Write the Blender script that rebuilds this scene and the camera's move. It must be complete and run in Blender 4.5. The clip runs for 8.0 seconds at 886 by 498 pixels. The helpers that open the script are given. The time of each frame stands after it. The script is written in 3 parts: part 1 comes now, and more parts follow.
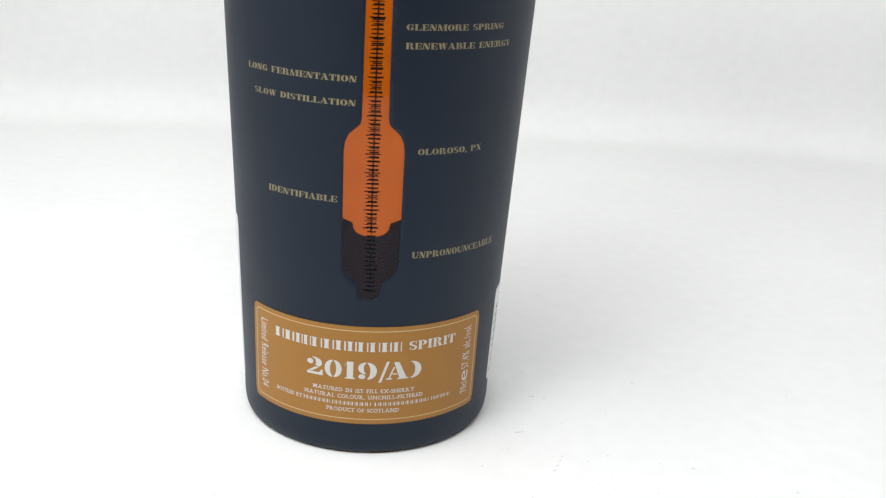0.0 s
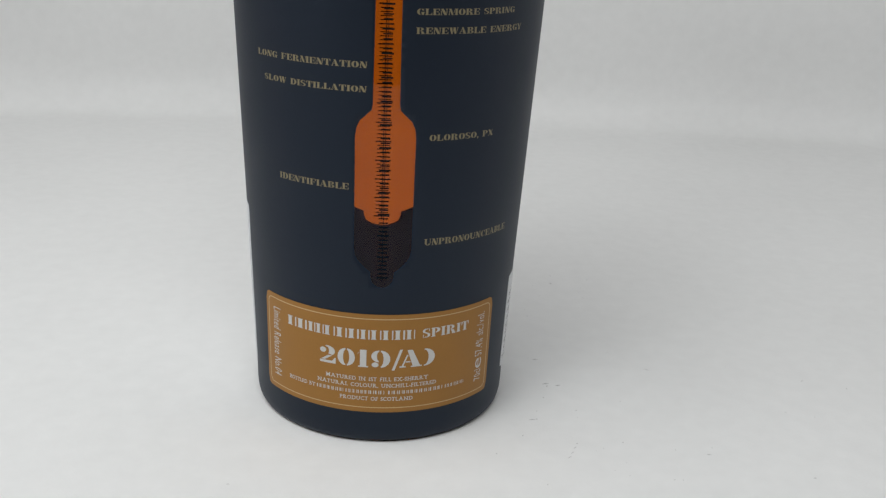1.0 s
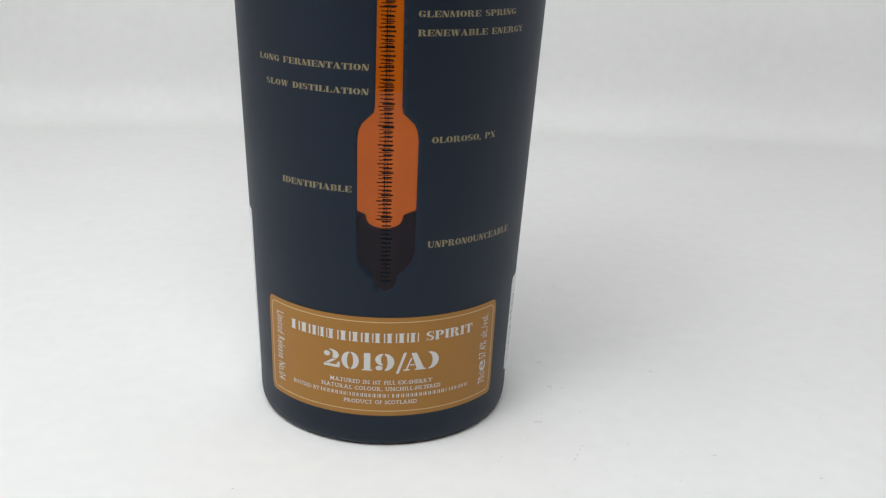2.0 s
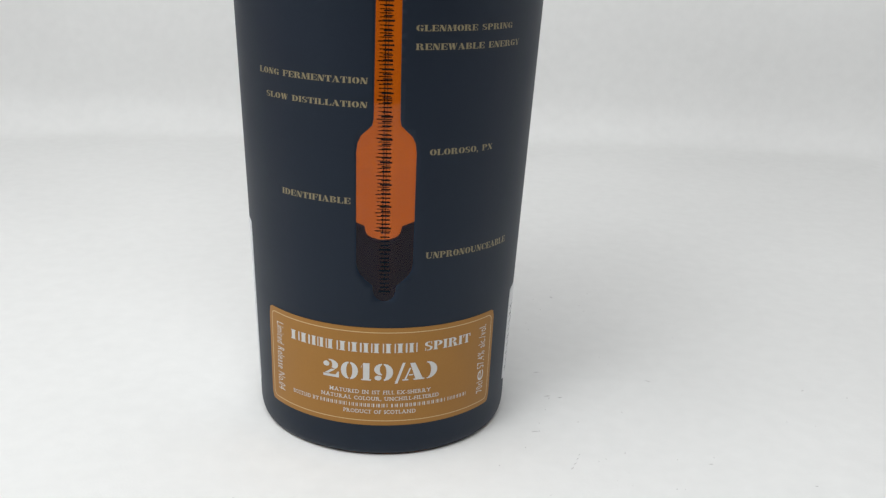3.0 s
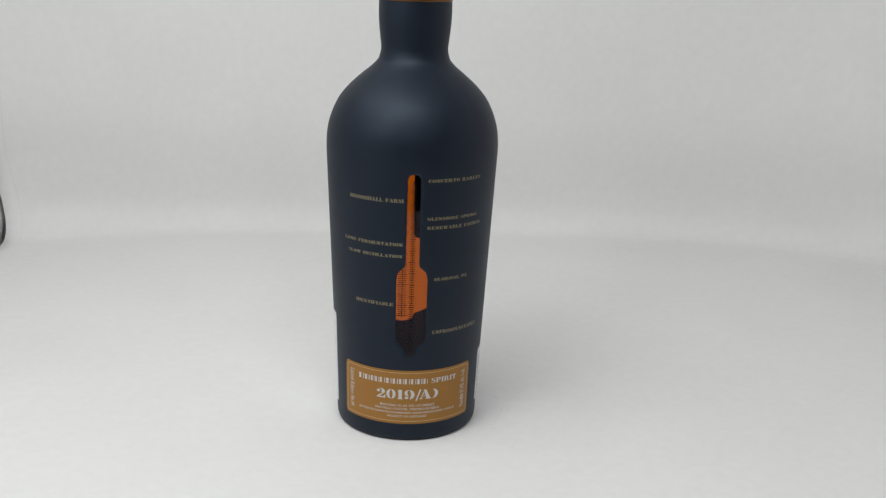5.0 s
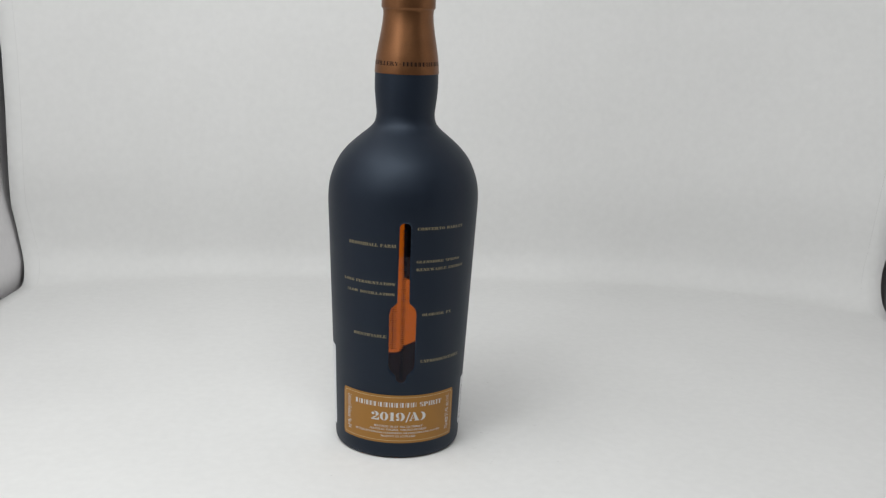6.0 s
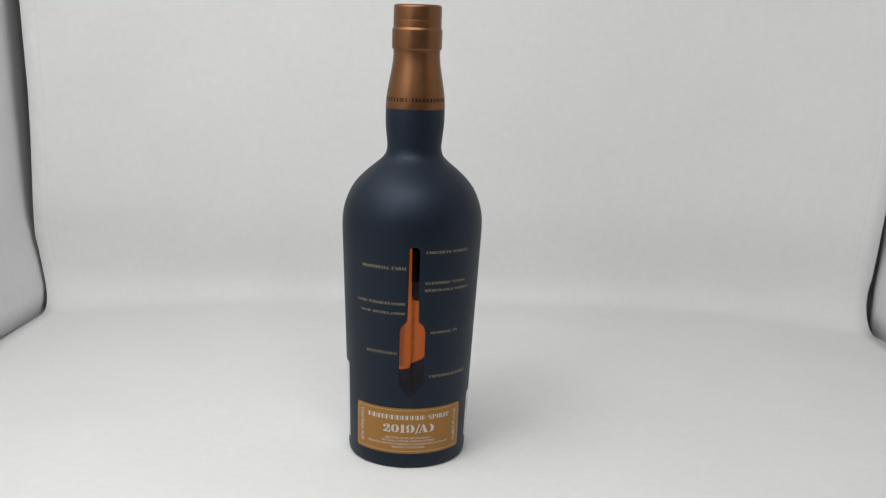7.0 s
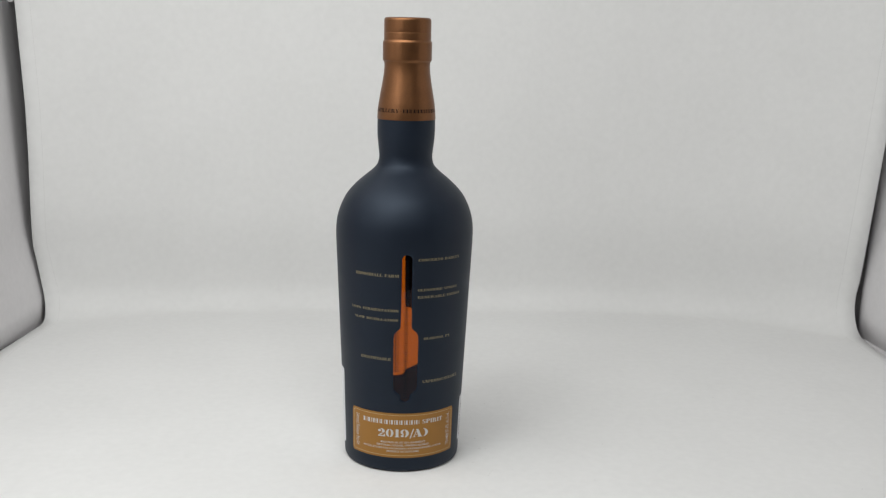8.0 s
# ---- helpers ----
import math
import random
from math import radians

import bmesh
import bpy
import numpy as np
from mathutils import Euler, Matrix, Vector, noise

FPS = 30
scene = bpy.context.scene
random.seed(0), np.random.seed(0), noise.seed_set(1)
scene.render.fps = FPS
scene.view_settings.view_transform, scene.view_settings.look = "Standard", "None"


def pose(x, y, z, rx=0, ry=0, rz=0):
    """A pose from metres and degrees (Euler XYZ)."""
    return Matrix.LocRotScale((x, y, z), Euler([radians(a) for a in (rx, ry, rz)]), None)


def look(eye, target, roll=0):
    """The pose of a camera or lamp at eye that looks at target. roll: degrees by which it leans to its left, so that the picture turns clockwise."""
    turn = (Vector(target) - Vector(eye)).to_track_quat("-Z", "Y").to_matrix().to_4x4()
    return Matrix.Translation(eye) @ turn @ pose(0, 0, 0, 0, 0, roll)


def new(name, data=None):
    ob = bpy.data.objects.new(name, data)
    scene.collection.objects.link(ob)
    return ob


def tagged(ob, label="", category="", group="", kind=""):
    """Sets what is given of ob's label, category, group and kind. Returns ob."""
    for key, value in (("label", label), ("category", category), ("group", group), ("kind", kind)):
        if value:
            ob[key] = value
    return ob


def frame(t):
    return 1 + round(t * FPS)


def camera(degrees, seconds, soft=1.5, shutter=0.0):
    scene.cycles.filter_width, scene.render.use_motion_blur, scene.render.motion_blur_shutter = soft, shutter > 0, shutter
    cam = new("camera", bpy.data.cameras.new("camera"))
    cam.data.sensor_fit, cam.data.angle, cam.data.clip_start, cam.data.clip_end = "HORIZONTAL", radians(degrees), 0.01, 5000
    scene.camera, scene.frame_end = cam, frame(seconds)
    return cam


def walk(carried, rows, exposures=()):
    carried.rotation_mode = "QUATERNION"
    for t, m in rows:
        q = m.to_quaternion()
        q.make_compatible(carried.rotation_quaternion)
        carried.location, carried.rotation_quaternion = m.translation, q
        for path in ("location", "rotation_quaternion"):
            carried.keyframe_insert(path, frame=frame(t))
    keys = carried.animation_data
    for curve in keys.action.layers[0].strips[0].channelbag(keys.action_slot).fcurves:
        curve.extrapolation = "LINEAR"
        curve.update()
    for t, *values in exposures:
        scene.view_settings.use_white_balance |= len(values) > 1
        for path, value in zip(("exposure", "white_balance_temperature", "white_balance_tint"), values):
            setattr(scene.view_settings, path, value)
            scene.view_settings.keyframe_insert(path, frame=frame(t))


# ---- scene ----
from mathutils import geometry

# ---------------------------------------------------------------- camera and walk
cam = camera(46.3, 8.0, soft=1.3)
PATH = [
    (0.0, -0.0007, -0.2956, 0.1530, 70.81, -3.21, -3.18),
    (0.2, -0.0019, -0.2958, 0.1529, 70.85, -3.52, -3.49),
    (0.5, -0.0021, -0.2955, 0.1531, 70.54, -3.21, -3.18),
    (0.7, -0.0023, -0.2957, 0.1517, 70.49, -2.91, -3.19),
    (1.0, -0.0015, -0.2943, 0.1512, 70.32, -2.54, -2.89),
    (1.5, -0.0007, -0.2919, 0.1501, 70.42, -2.26, -2.65),
    (1.7, -0.0015, -0.2936, 0.1499, 70.58, -2.18, -2.84),
    (2.8, -0.0023, -0.2954, 0.1503, 71.04, -1.99, -3.07),
    (3.0, -0.0020, -0.2974, 0.1506, 71.39, -1.96, -3.10),
    (3.2, -0.0031, -0.2994, 0.1562, 70.94, -2.07, -3.39),
    (3.5, -0.0043, -0.3226, 0.1679, 71.53, -1.79, -3.37),
    (3.7, -0.0082, -0.3463, 0.1845, 71.34, -1.47, -3.46),
    (4.0, -0.0130, -0.3984, 0.2071, 71.44, -0.98, -2.93),
    (4.2, -0.0149, -0.4312, 0.2180, 72.31, -1.16, -2.57),
    (4.5, -0.0172, -0.4787, 0.2306, 72.46, -1.15, -3.11),
    (4.7, -0.0192, -0.4995, 0.2377, 72.96, -1.36, -3.49),
    (5.0, -0.0217, -0.5261, 0.2466, 73.85, -1.81, -3.74),
    (5.2, -0.0232, -0.5454, 0.2505, 74.81, -1.83, -3.90),
    (6.3, -0.0302, -0.6154, 0.2655, 76.91, -2.30, -4.80),
    (6.5, -0.0314, -0.6245, 0.2672, 77.22, -2.50, -4.79),
    (6.7, -0.0335, -0.6283, 0.2680, 77.49, -1.98, -4.82),
    (7.0, -0.0364, -0.6429, 0.2678, 78.23, -1.84, -4.63),
    (7.2, -0.0366, -0.6491, 0.2693, 78.56, -1.51, -4.56),
    (7.5, -0.0367, -0.6545, 0.2700, 78.72, -1.55, -4.83),
    (8.0, -0.0347, -0.6559, 0.2697, 78.72, -1.28, -4.95),
]
# seconds, stops, kelvin, tint
EXPOSURES = [(0.0, 0.70, 6500, 10), (0.2, 0.42, 6500, 10), (0.5, 0.43, 6500, 10), (1.0, 0.00, 6500, 10), (1.2, 0.01, 6500, 10), (1.5, 0.27, 6500, 10), (3.0, 0.31, 6500, 10), (3.5, 0.32, 6500, 10), (4.0, 0.24, 6440, 10),
             (4.5, -0.01, 6560, 10), (5.0, 0.03, 6550, 10), (6.5, 0.07, 6550, 10), (7.0, 0.07, 6560, 10), (7.5, 0.07, 6600, 10), (8.0, 0.07, 6620, 10)]
walk(cam, [(t, pose(x, y, z, rx, ry, rz)) for t, x, y, z, rx, ry, rz in PATH], EXPOSURES)

# ---------------------------------------------------------------- light
world = bpy.data.worlds.new("room_light")
scene.world = world
world.use_nodes = True
world.node_tree.nodes["Background"].inputs[0].default_value = (0.80, 0.88, 1.0, 1)
world.node_tree.nodes["Background"].inputs[1].default_value = 0.05


def area(name, eye, target, wide, deep, watts, colour):
    data = bpy.data.lights.new(name, "AREA")
    data.shape, data.size, data.size_y, data.energy, data.color = "RECTANGLE", wide, deep, watts, colour
    lamp = new(name, data)
    lamp.matrix_world = look(eye, target)
    return lamp


area("front_lamp", (-0.125, -0.46, 0.75), (-0.03, 0.06, 0.08), 0.66, 0.34, 3.25, (0.975, 0.997, 0.992))
area("side_lamp", (-0.325, -0.16, 0.46), (0.10, 0.06, 0.05), 0.50, 0.50, 1.97, (0.975, 0.997, 0.992))

# ---------------------------------------------------------------- materials


def material(name, colour, rough=0.5, metal=0.0, vary=0.1, scale=40.0, bump=0.0, bump_scale=400.0, spec=0.5):
    """Principled surface with two scales of colour change and a fine relief."""
    m = bpy.data.materials.new(name)
    m.use_nodes = True
    nt = m.node_tree
    b = nt.nodes["Principled BSDF"]
    b.inputs["Metallic"].default_value = metal
    b.inputs["Specular IOR Level"].default_value = spec
    co = nt.nodes.new("ShaderNodeTexCoord")
    big, small = nt.nodes.new("ShaderNodeTexNoise"), nt.nodes.new("ShaderNodeTexNoise")
    big.inputs["Scale"].default_value, small.inputs["Scale"].default_value = scale, scale * 14
    big.inputs["Detail"].default_value = small.inputs["Detail"].default_value = 3
    add = nt.nodes.new("ShaderNodeMath")
    add.operation = "ADD"
    for n, i in ((big, 0), (small, 1)):
        nt.links.new(co.outputs["Object"], n.inputs["Vector"])
        nt.links.new(n.outputs["Fac"], add.inputs[i])
    ramp = nt.nodes.new("ShaderNodeMapRange")
    ramp.inputs["From Min"].default_value, ramp.inputs["From Max"].default_value = 0.6, 1.4
    nt.links.new(add.outputs[0], ramp.inputs["Value"])
    mix = nt.nodes.new("ShaderNodeMix")
    mix.data_type = "RGBA"
    mix.inputs["A"].default_value = (*[c * (1 - vary) for c in colour], 1)
    mix.inputs["B"].default_value = (*[min(1, c * (1 + vary)) for c in colour], 1)
    nt.links.new(ramp.outputs[0], mix.inputs["Factor"])
    nt.links.new(mix.outputs["Result"], b.inputs["Base Color"])
    rr = nt.nodes.new("ShaderNodeMapRange")
    rr.inputs["To Min"].default_value, rr.inputs["To Max"].default_value = rough * 0.9, min(1, rough * 1.1)
    nt.links.new(big.outputs["Fac"], rr.inputs["Value"])
    nt.links.new(rr.outputs[0], b.inputs["Roughness"])
    if bump:
        n = nt.nodes.new("ShaderNodeTexNoise")
        n.inputs["Scale"].default_value, n.inputs["Detail"].default_value = bump_scale, 4
        nt.links.new(co.outputs["Object"], n.inputs["Vector"])
        bp = nt.nodes.new("ShaderNodeBump")
        bp.inputs["Strength"].default_value, bp.inputs["Distance"].default_value = bump, 0.0004
        nt.links.new(n.outputs["Fac"], bp.inputs["Height"])
        nt.links.new(bp.outputs["Normal"], b.inputs["Normal"])
    return m


NAVY = material("navy_satin_paint", (0.0042, 0.0068, 0.0135), 0.52, vary=0.08, scale=60, bump=0.06, bump_scale=1500, spec=0.45)
NAVY.node_tree.nodes["Principled BSDF"].inputs["Specular Tint"].default_value = (0.66, 0.80, 1.0, 1)
# inner face of the coat; violet imitates the dim purple glow behind the glass
COAT_INSIDE = material("glow_tinted_coat_inside", (0.085, 0.08, 0.42), 0.8, spec=0.1)
GOLD = material("gold_label_paper", (0.325, 0.153, 0.031), 0.5, vary=0.05, scale=120, bump=0.05, bump_scale=1800, spec=0.3)
PALE = material("pale_print", (0.58, 0.57, 0.55), 0.5, vary=0.06, scale=300, spec=0.3)
CREAM = material("cream_line_print", (0.56, 0.40, 0.20), 0.45, vary=0.06, scale=300)
SAND = material("sand_gold_print", (0.228, 0.188, 0.104), 0.45, vary=0.2, scale=400)
BLACK = material("black_print", (0.005, 0.004, 0.0035), 0.6, vary=0.1, scale=300, spec=0.12)
COPPER = material("copper_foil", (0.205, 0.090, 0.038), 0.39, metal=0.82, vary=0.14, scale=110, bump=0.22, bump_scale=420)
PAPER = material("white_label_paper", (0.74, 0.75, 0.77), 0.5, vary=0.04, scale=200)
CLOTH = material("white_backdrop_cloth", (0.79, 0.79, 0.785), 0.85, vary=0.03, scale=11, bump=0.12, bump_scale=1400, spec=0.2)
LINT = material("grey_lint", (0.60, 0.59, 0.59), 0.8)
SEAM = material("seam_thread", (0.64, 0.64, 0.63), 0.9)
GREY = material("grey_tent_fabric", (0.71, 0.695, 0.705), 0.6, vary=0.04, scale=12, bump=0.2, bump_scale=900)
WALL = material("room_wall_paint", (0.10, 0.10, 0.105), 0.8, vary=0.04, scale=2)
DARK = material("dark_tabletop", (0.035, 0.033, 0.032), 0.6, vary=0.1, scale=6)


def glass_material():
    m = bpy.data.materials.new("amber_spirit_glass")
    m.use_nodes = True
    b = m.node_tree.nodes["Principled BSDF"]
    b.inputs["Base Color"].default_value = (0.49, 0.104, 0.0055, 1)
    b.inputs["Transmission Weight"].default_value = 1.0
    b.inputs["Roughness"].default_value = 0.0
    b.inputs["IOR"].default_value = 1.37
    b.inputs["Specular Tint"].default_value = (0.80, 0.74, 0.95, 1)
    return m


AMBER = glass_material()

# ---------------------------------------------------------------- helpers for parts


def mesh_of(name, verts, faces, smooth=False):
    me = bpy.data.meshes.new(name)
    me.from_pydata(verts, [], faces)
    me.update()
    if smooth:
        me.shade_smooth()
    return me


def part(name, me, mat, parent, label=""):
    ob = new(name, me)
    if not me.materials:
        me.materials.append(mat)
    ob.parent = parent
    return tagged(ob, label)


def setting(name, me, mat, label, category):
    ob = new(name, me)
    me.materials.append(mat)
    return tagged(ob, label, category, kind="structure")


def spline(knots, n):
    """Catmull-Rom curve through (z, r) knots."""
    out = []
    k = [knots[0]] + list(knots) + [knots[-1]]
    for i in range(1, len(k) - 2):
        a, b, c, d = (Vector(v) for v in k[i - 1:i + 3])
        for j in range(n):
            t = j / n
            out.append(tuple(0.5 * (2 * b + (c - a) * t + (2 * a - 5 * b + 4 * c - d) * t * t + (3 * b - a - 3 * c + d) * t ** 3)))
    return out + [tuple(knots[-1])]


def lathe(name, profile, n=120, cap=True):
    """Closed turned form from (z, r) pairs in metres, upwards."""
    verts, faces = [], []
    for z, r in profile:
        for i in range(n):
            a = 2 * math.pi * i / n
            verts.append((r * math.sin(a), -r * math.cos(a), z))
    for j in range(len(profile) - 1):
        for i in range(n):
            a, b = j * n + i, j * n + (i + 1) % n
            faces.append((a, b, b + n, a + n))
    if cap:
        faces.append(tuple(reversed(range(n))))
        faces.append(tuple(range((len(profile) - 1) * n, len(profile) * n)))
    return mesh_of(name, verts, faces, True)


MM = 0.001
R_LOW, Z_LOW, TAPER = 37.79, 9.6, 0.04424


def radius(z):
    """Radius of the bottle's straight, tapering body at height z (mm)."""
    return R_LOW + TAPER * (z - Z_LOW)


def wrap(s, z, lift=0.0, back=False):
    """Place on the body: s along the surface from the window's centre line, z up (mm)."""
    r = radius(z)
    a = s / r + (math.pi if back else 0.0)
    r += lift
    return (r * math.sin(a) * MM, -r * math.cos(a) * MM, z * MM)


# ---------------------------------------------------------------- tent and backdrop


def cloth_point(u, v):
    """Point of the backdrop: u across from 0 to 1, v metres along from the front edge."""
    front, r = -0.40, 0.024 + 0.011 * max(0.0, 1 - min(u, 1 - u) / 0.14)  # the bend opens towards the loose edges
    shade_bulge = 0.0
    x = -0.334 + 0.794 * u
    back = 0.385 - (0.040 * (x / 0.334) ** 4 if x < 0 else 0.100 * (x / 0.46) ** 4)
    flat = back - r - front
    if v < flat:
        y, z = front + v, 0.0
    elif v < flat + r * math.pi / 2:
        a = (v - flat) / r
        y, z = back - r + r * math.sin(a), r - r * math.cos(a)
    else:
        z = r + v - flat - r * math.pi / 2
        k = min(1, (z - r + 0.004) / 0.085)
        shade_bulge = 0.0095 * k * k * (3 - 2 * k)  # forward bulge added so that the cloth just above the bend shades darker
        y = back + 0.012 * z - shade_bulge
    left = -0.335 + 0.0115 * min(1, max(0, (y - 0.232) / 0.09)) - 0.0125 * min(1, z / 0.07) - 0.016 * min(z, 0.35) + 0.0013 * min(1, max(0, (z - 0.10) / 0.06)) - 0.038 * max(0, min(z, 0.4) - 0.205) + 0.36 * shade_bulge
    right = 0.4475 + 0.0045 * min(1, max(0, (y - 0.205) / 0.05)) + 0.0062 * min(1, z / 0.05) ** 1.6
    right += 0.0058 * min(1, max(0, (z - 0.05) / 0.07)) + 0.08 * max(0, min(z, 0.4) - 0.12) - 0.5 * shade_bulge
    x = left + (right - left) * u
    y += noise.noise(Vector((x * 4, z * 5, 1.7))) * 0.003 * min(1, z / 0.04)
    # soft creases where the cloth bends near its corners
    edge = max(0.0, 1 - min(u, 1 - u) / 0.16)
    bend = math.exp(-((z - 0.03) / 0.05) ** 2) * min(1, max(0, (y - 0.2) / 0.08))
    y -= 0.004 * edge * bend * noise.noise(Vector((x * 30, z * 22, 5.1)))
    z += 0.0004 if z < 0.0005 else 0.0
    return (x, y, z)


def backdrop():
    n, m = 72, 300
    length = 1.65
    verts, faces = [], []
    for j in range(m + 1):
        for i in range(n + 1):
            verts.append(cloth_point(i / n, length * j / m))
    for j in range(m):
        for i in range(n):
            a = j * (n + 1) + i
            faces.append((a, a + 1, a + n + 2, a + n + 1))
    ob = setting("backdrop", mesh_of("backdrop", verts, faces, True), CLOTH, "white cloth backdrop sweeping from table to tent wall", "backdrop cloth")
    mod = ob.modifiers.new("thickness", "SOLIDIFY")
    mod.thickness, mod.offset = 0.0012, -1
    # hanging loop at the edge
    verts, faces = [], []
    for i in range(16):
        for j in range(8):
            a, b = 2 * math.pi * i / 16, 2 * math.pi * j / 8
            r = 0.0036 + 0.0009 * math.cos(b)
            verts.append((-0.3512 + r * math.sin(a), 0.366 + 0.0009 * math.sin(b), 0.3025 + 1.2 * r * math.cos(a)))
            faces.append((i * 8 + j, i * 8 + (j + 1) % 8, (i + 1) % 16 * 8 + (j + 1) % 8, (i + 1) % 16 * 8 + j))
    part("hanging_loop", mesh_of("hanging_loop", verts, faces, True), GREY, ob, "grey hanging loop")
    # hem stitched along both edges
    for u in (0.0145, 0.9835):
        verts, faces = [], []
        for j in range(4, 580):
            v = 0.0028 * j
            for k, d in ((-1, 0), (1, 0), (1, 0.0018), (-1, 0.0018)):
                x, y, z = cloth_point(u + 0.00016 * k, v + d)
                verts.append((x, y - (0.0003 if z > 0.03 else 0.0), z + (0.0003 if z < 0.06 else 0.0)))
            n = len(verts) - 4
            faces.append((n, n + 1, n + 2, n + 3))
        part("seam", mesh_of("seam", verts, faces), SEAM, ob)
    return ob


def slab(name, lo, hi, mat, label, category):
    (a, b, c), (d, e, f) = lo, hi
    v = [(a, b, c), (d, b, c), (d, e, c), (a, e, c), (a, b, f), (d, b, f), (d, e, f), (a, e, f)]
    q = [(3, 2, 1, 0), (4, 5, 6, 7), (0, 1, 5, 4), (1, 2, 6, 5), (2, 3, 7, 6), (3, 0, 4, 7)]
    return setting(name, mesh_of(name, v, q), mat, label, category)


backdrop()
slab("floor", (-0.40, -0.405, -0.03), (0.60, 0.60, -0.003), GREY, "grey base panel of the photo tent", "tent base")


def fabric_wall(name, x, lean, seed, pocket=0.0, step=0.285, tuck=0.0):
    """Side panel of the tent: hanging fabric with shallow folds. pocket: how far it draws back behind the corner fold at step. tuck: how far its foot is drawn in under the backdrop."""
    n, m = 160, 40
    verts, faces = [], []
    for j in range(m + 1):
        z = -0.003 + 0.853 * j / m
        for i in range(n + 1):
            y = -0.40 + 0.96 * i / n
            fold = 0.0009 * noise.noise(Vector((y * 9, z * 2.2, seed))) + 0.0007 * noise.noise(Vector((y * 34, z * 5, seed)))
            at = step + 0.10 * max(0.0, z) + 0.003 * noise.noise(Vector((z * 30, seed, 0.5)))
            k = min(1, max(0, (y - at) / 0.014))
            lip = math.exp(-((y - at + 0.006) / 0.008) ** 2) * 0.0016 if pocket else 0.0
            verts.append((x + lean * max(0, z) + fold - lip + tuck * min(1, max(0, (y - 0.232) / 0.09)) * max(0, 1 - max(0, z) / 0.07) + pocket * k * k * (3 - 2 * k), y, z))
    for j in range(m):
        for i in range(n):
            a = j * (n + 1) + i
            faces.append((a, a + 1, a + n + 2, a + n + 1))
    ob = setting(name, mesh_of(name, verts, faces, True), GREY, "grey fabric side panel of the photo tent", "tent wall")
    mod = ob.modifiers.new("thickness", "SOLIDIFY")
    mod.thickness, mod.offset = 0.002, 0
    return ob


fabric_wall("wall_west", -0.3380, -0.055, 2.3, tuck=0.0095)
fabric_wall("wall_east", 0.4625, 0.080, 7.9, pocket=0.010)
slab("wall_north", (-0.386, 0.56, -0.003), (0.57, 0.57, 0.85), GREY, "grey fabric back panel of the photo tent", "tent wall")
slab("ceiling", (-0.386, -0.40, 0.85), (0.57, 0.57, 0.86), CLOTH, "white fabric top of the photo tent", "tent top")

# ---------------------------------------------------------------- bottle
bottle = tagged(new("whisky_bottle"), "navy satin whisky bottle with gold label and copper capsule", "bottle")

HEEL = [(0.0, 34.7), (0.35, 35.5), (0.9, 36.4), (1.9, 37.1), (3.4, 37.5), (5.5, 37.7), (9.6, 37.79)]
SHOULDER = [(138.0, 43.47), (144.0, 43.75), (150.0, 43.9), (156.0, 43.6), (161.0, 42.75), (166.0, 41.2), (170.0, 39.5), (174.0, 37.3), (178.0, 34.2), (182.0, 30.3),
            (186.0, 25.7), (189.0, 22.0), (191.5, 19.4), (194.0, 17.7), (198.5, 16.8), (204.0, 17.3), (211.0, 18.0), (217.0, 18.2), (223.0, 18.1), (226.0, 18.0)]
ROWS_Z = [48 + 2.0 * i for i in range(49)]  # panel rows, 48 to 144 mm
HALF = 18  # panel half width in degrees


def outer_profile():
    prof = spline([(z, r) for z, r in HEEL], 3)[:-1]
    prof += [(z, radius(z)) for z in (9.6, 14, 20, 26, 32, 38, 44)]
    prof += [(z, radius(z)) for z in ROWS_Z if z < 138]
    return prof + spline(SHOULDER, 4)


MID = -0.35  # centre line of the front window along the surface
REAR = 0.12  # the same for the rear window
# half outline of the hydrometer-shaped clear window: (z, half width) from the bottom tip up
TIP = [(48.6, 0.0), (48.8, 1.0), (49.3, 1.9), (50.2, 2.65), (51.5, 3.0), (53.1, 3.15), (53.6, 3.8), (54.6, 5.0), (56.2, 6.5), (57.6, 7.2), (59.5, 7.55), (71.0, 7.6), (82.0, 7.65), (89.5, 7.7),
       (91.9, 7.4), (93.8, 6.55), (95.3, 5.0), (96.6, 3.65), (98.2, 3.35), (110.0, 3.25), (125.0, 3.2), (140.9, 3.1), (142.2, 2.4), (142.9, 1.2), (143.1, 0.0)]


def window_outline(mid, slim=1.0):
    half = [(z, w * slim if z > 96 else w) for z, w in TIP]
    return [(mid + w, z) for z, w in half[:-1]] + [(mid - w, z) for z, w in reversed(half[1:])]


def inside(pt, poly):
    x, y = pt
    odd = False
    for (x0, y0), (x1, y1) in zip(poly, poly[1:] + poly[:1]):
        if (y0 > y) != (y1 > y) and x < (x1 - x0) * (y - y0) / (y1 - y0) + x0:
            odd = not odd
    return odd


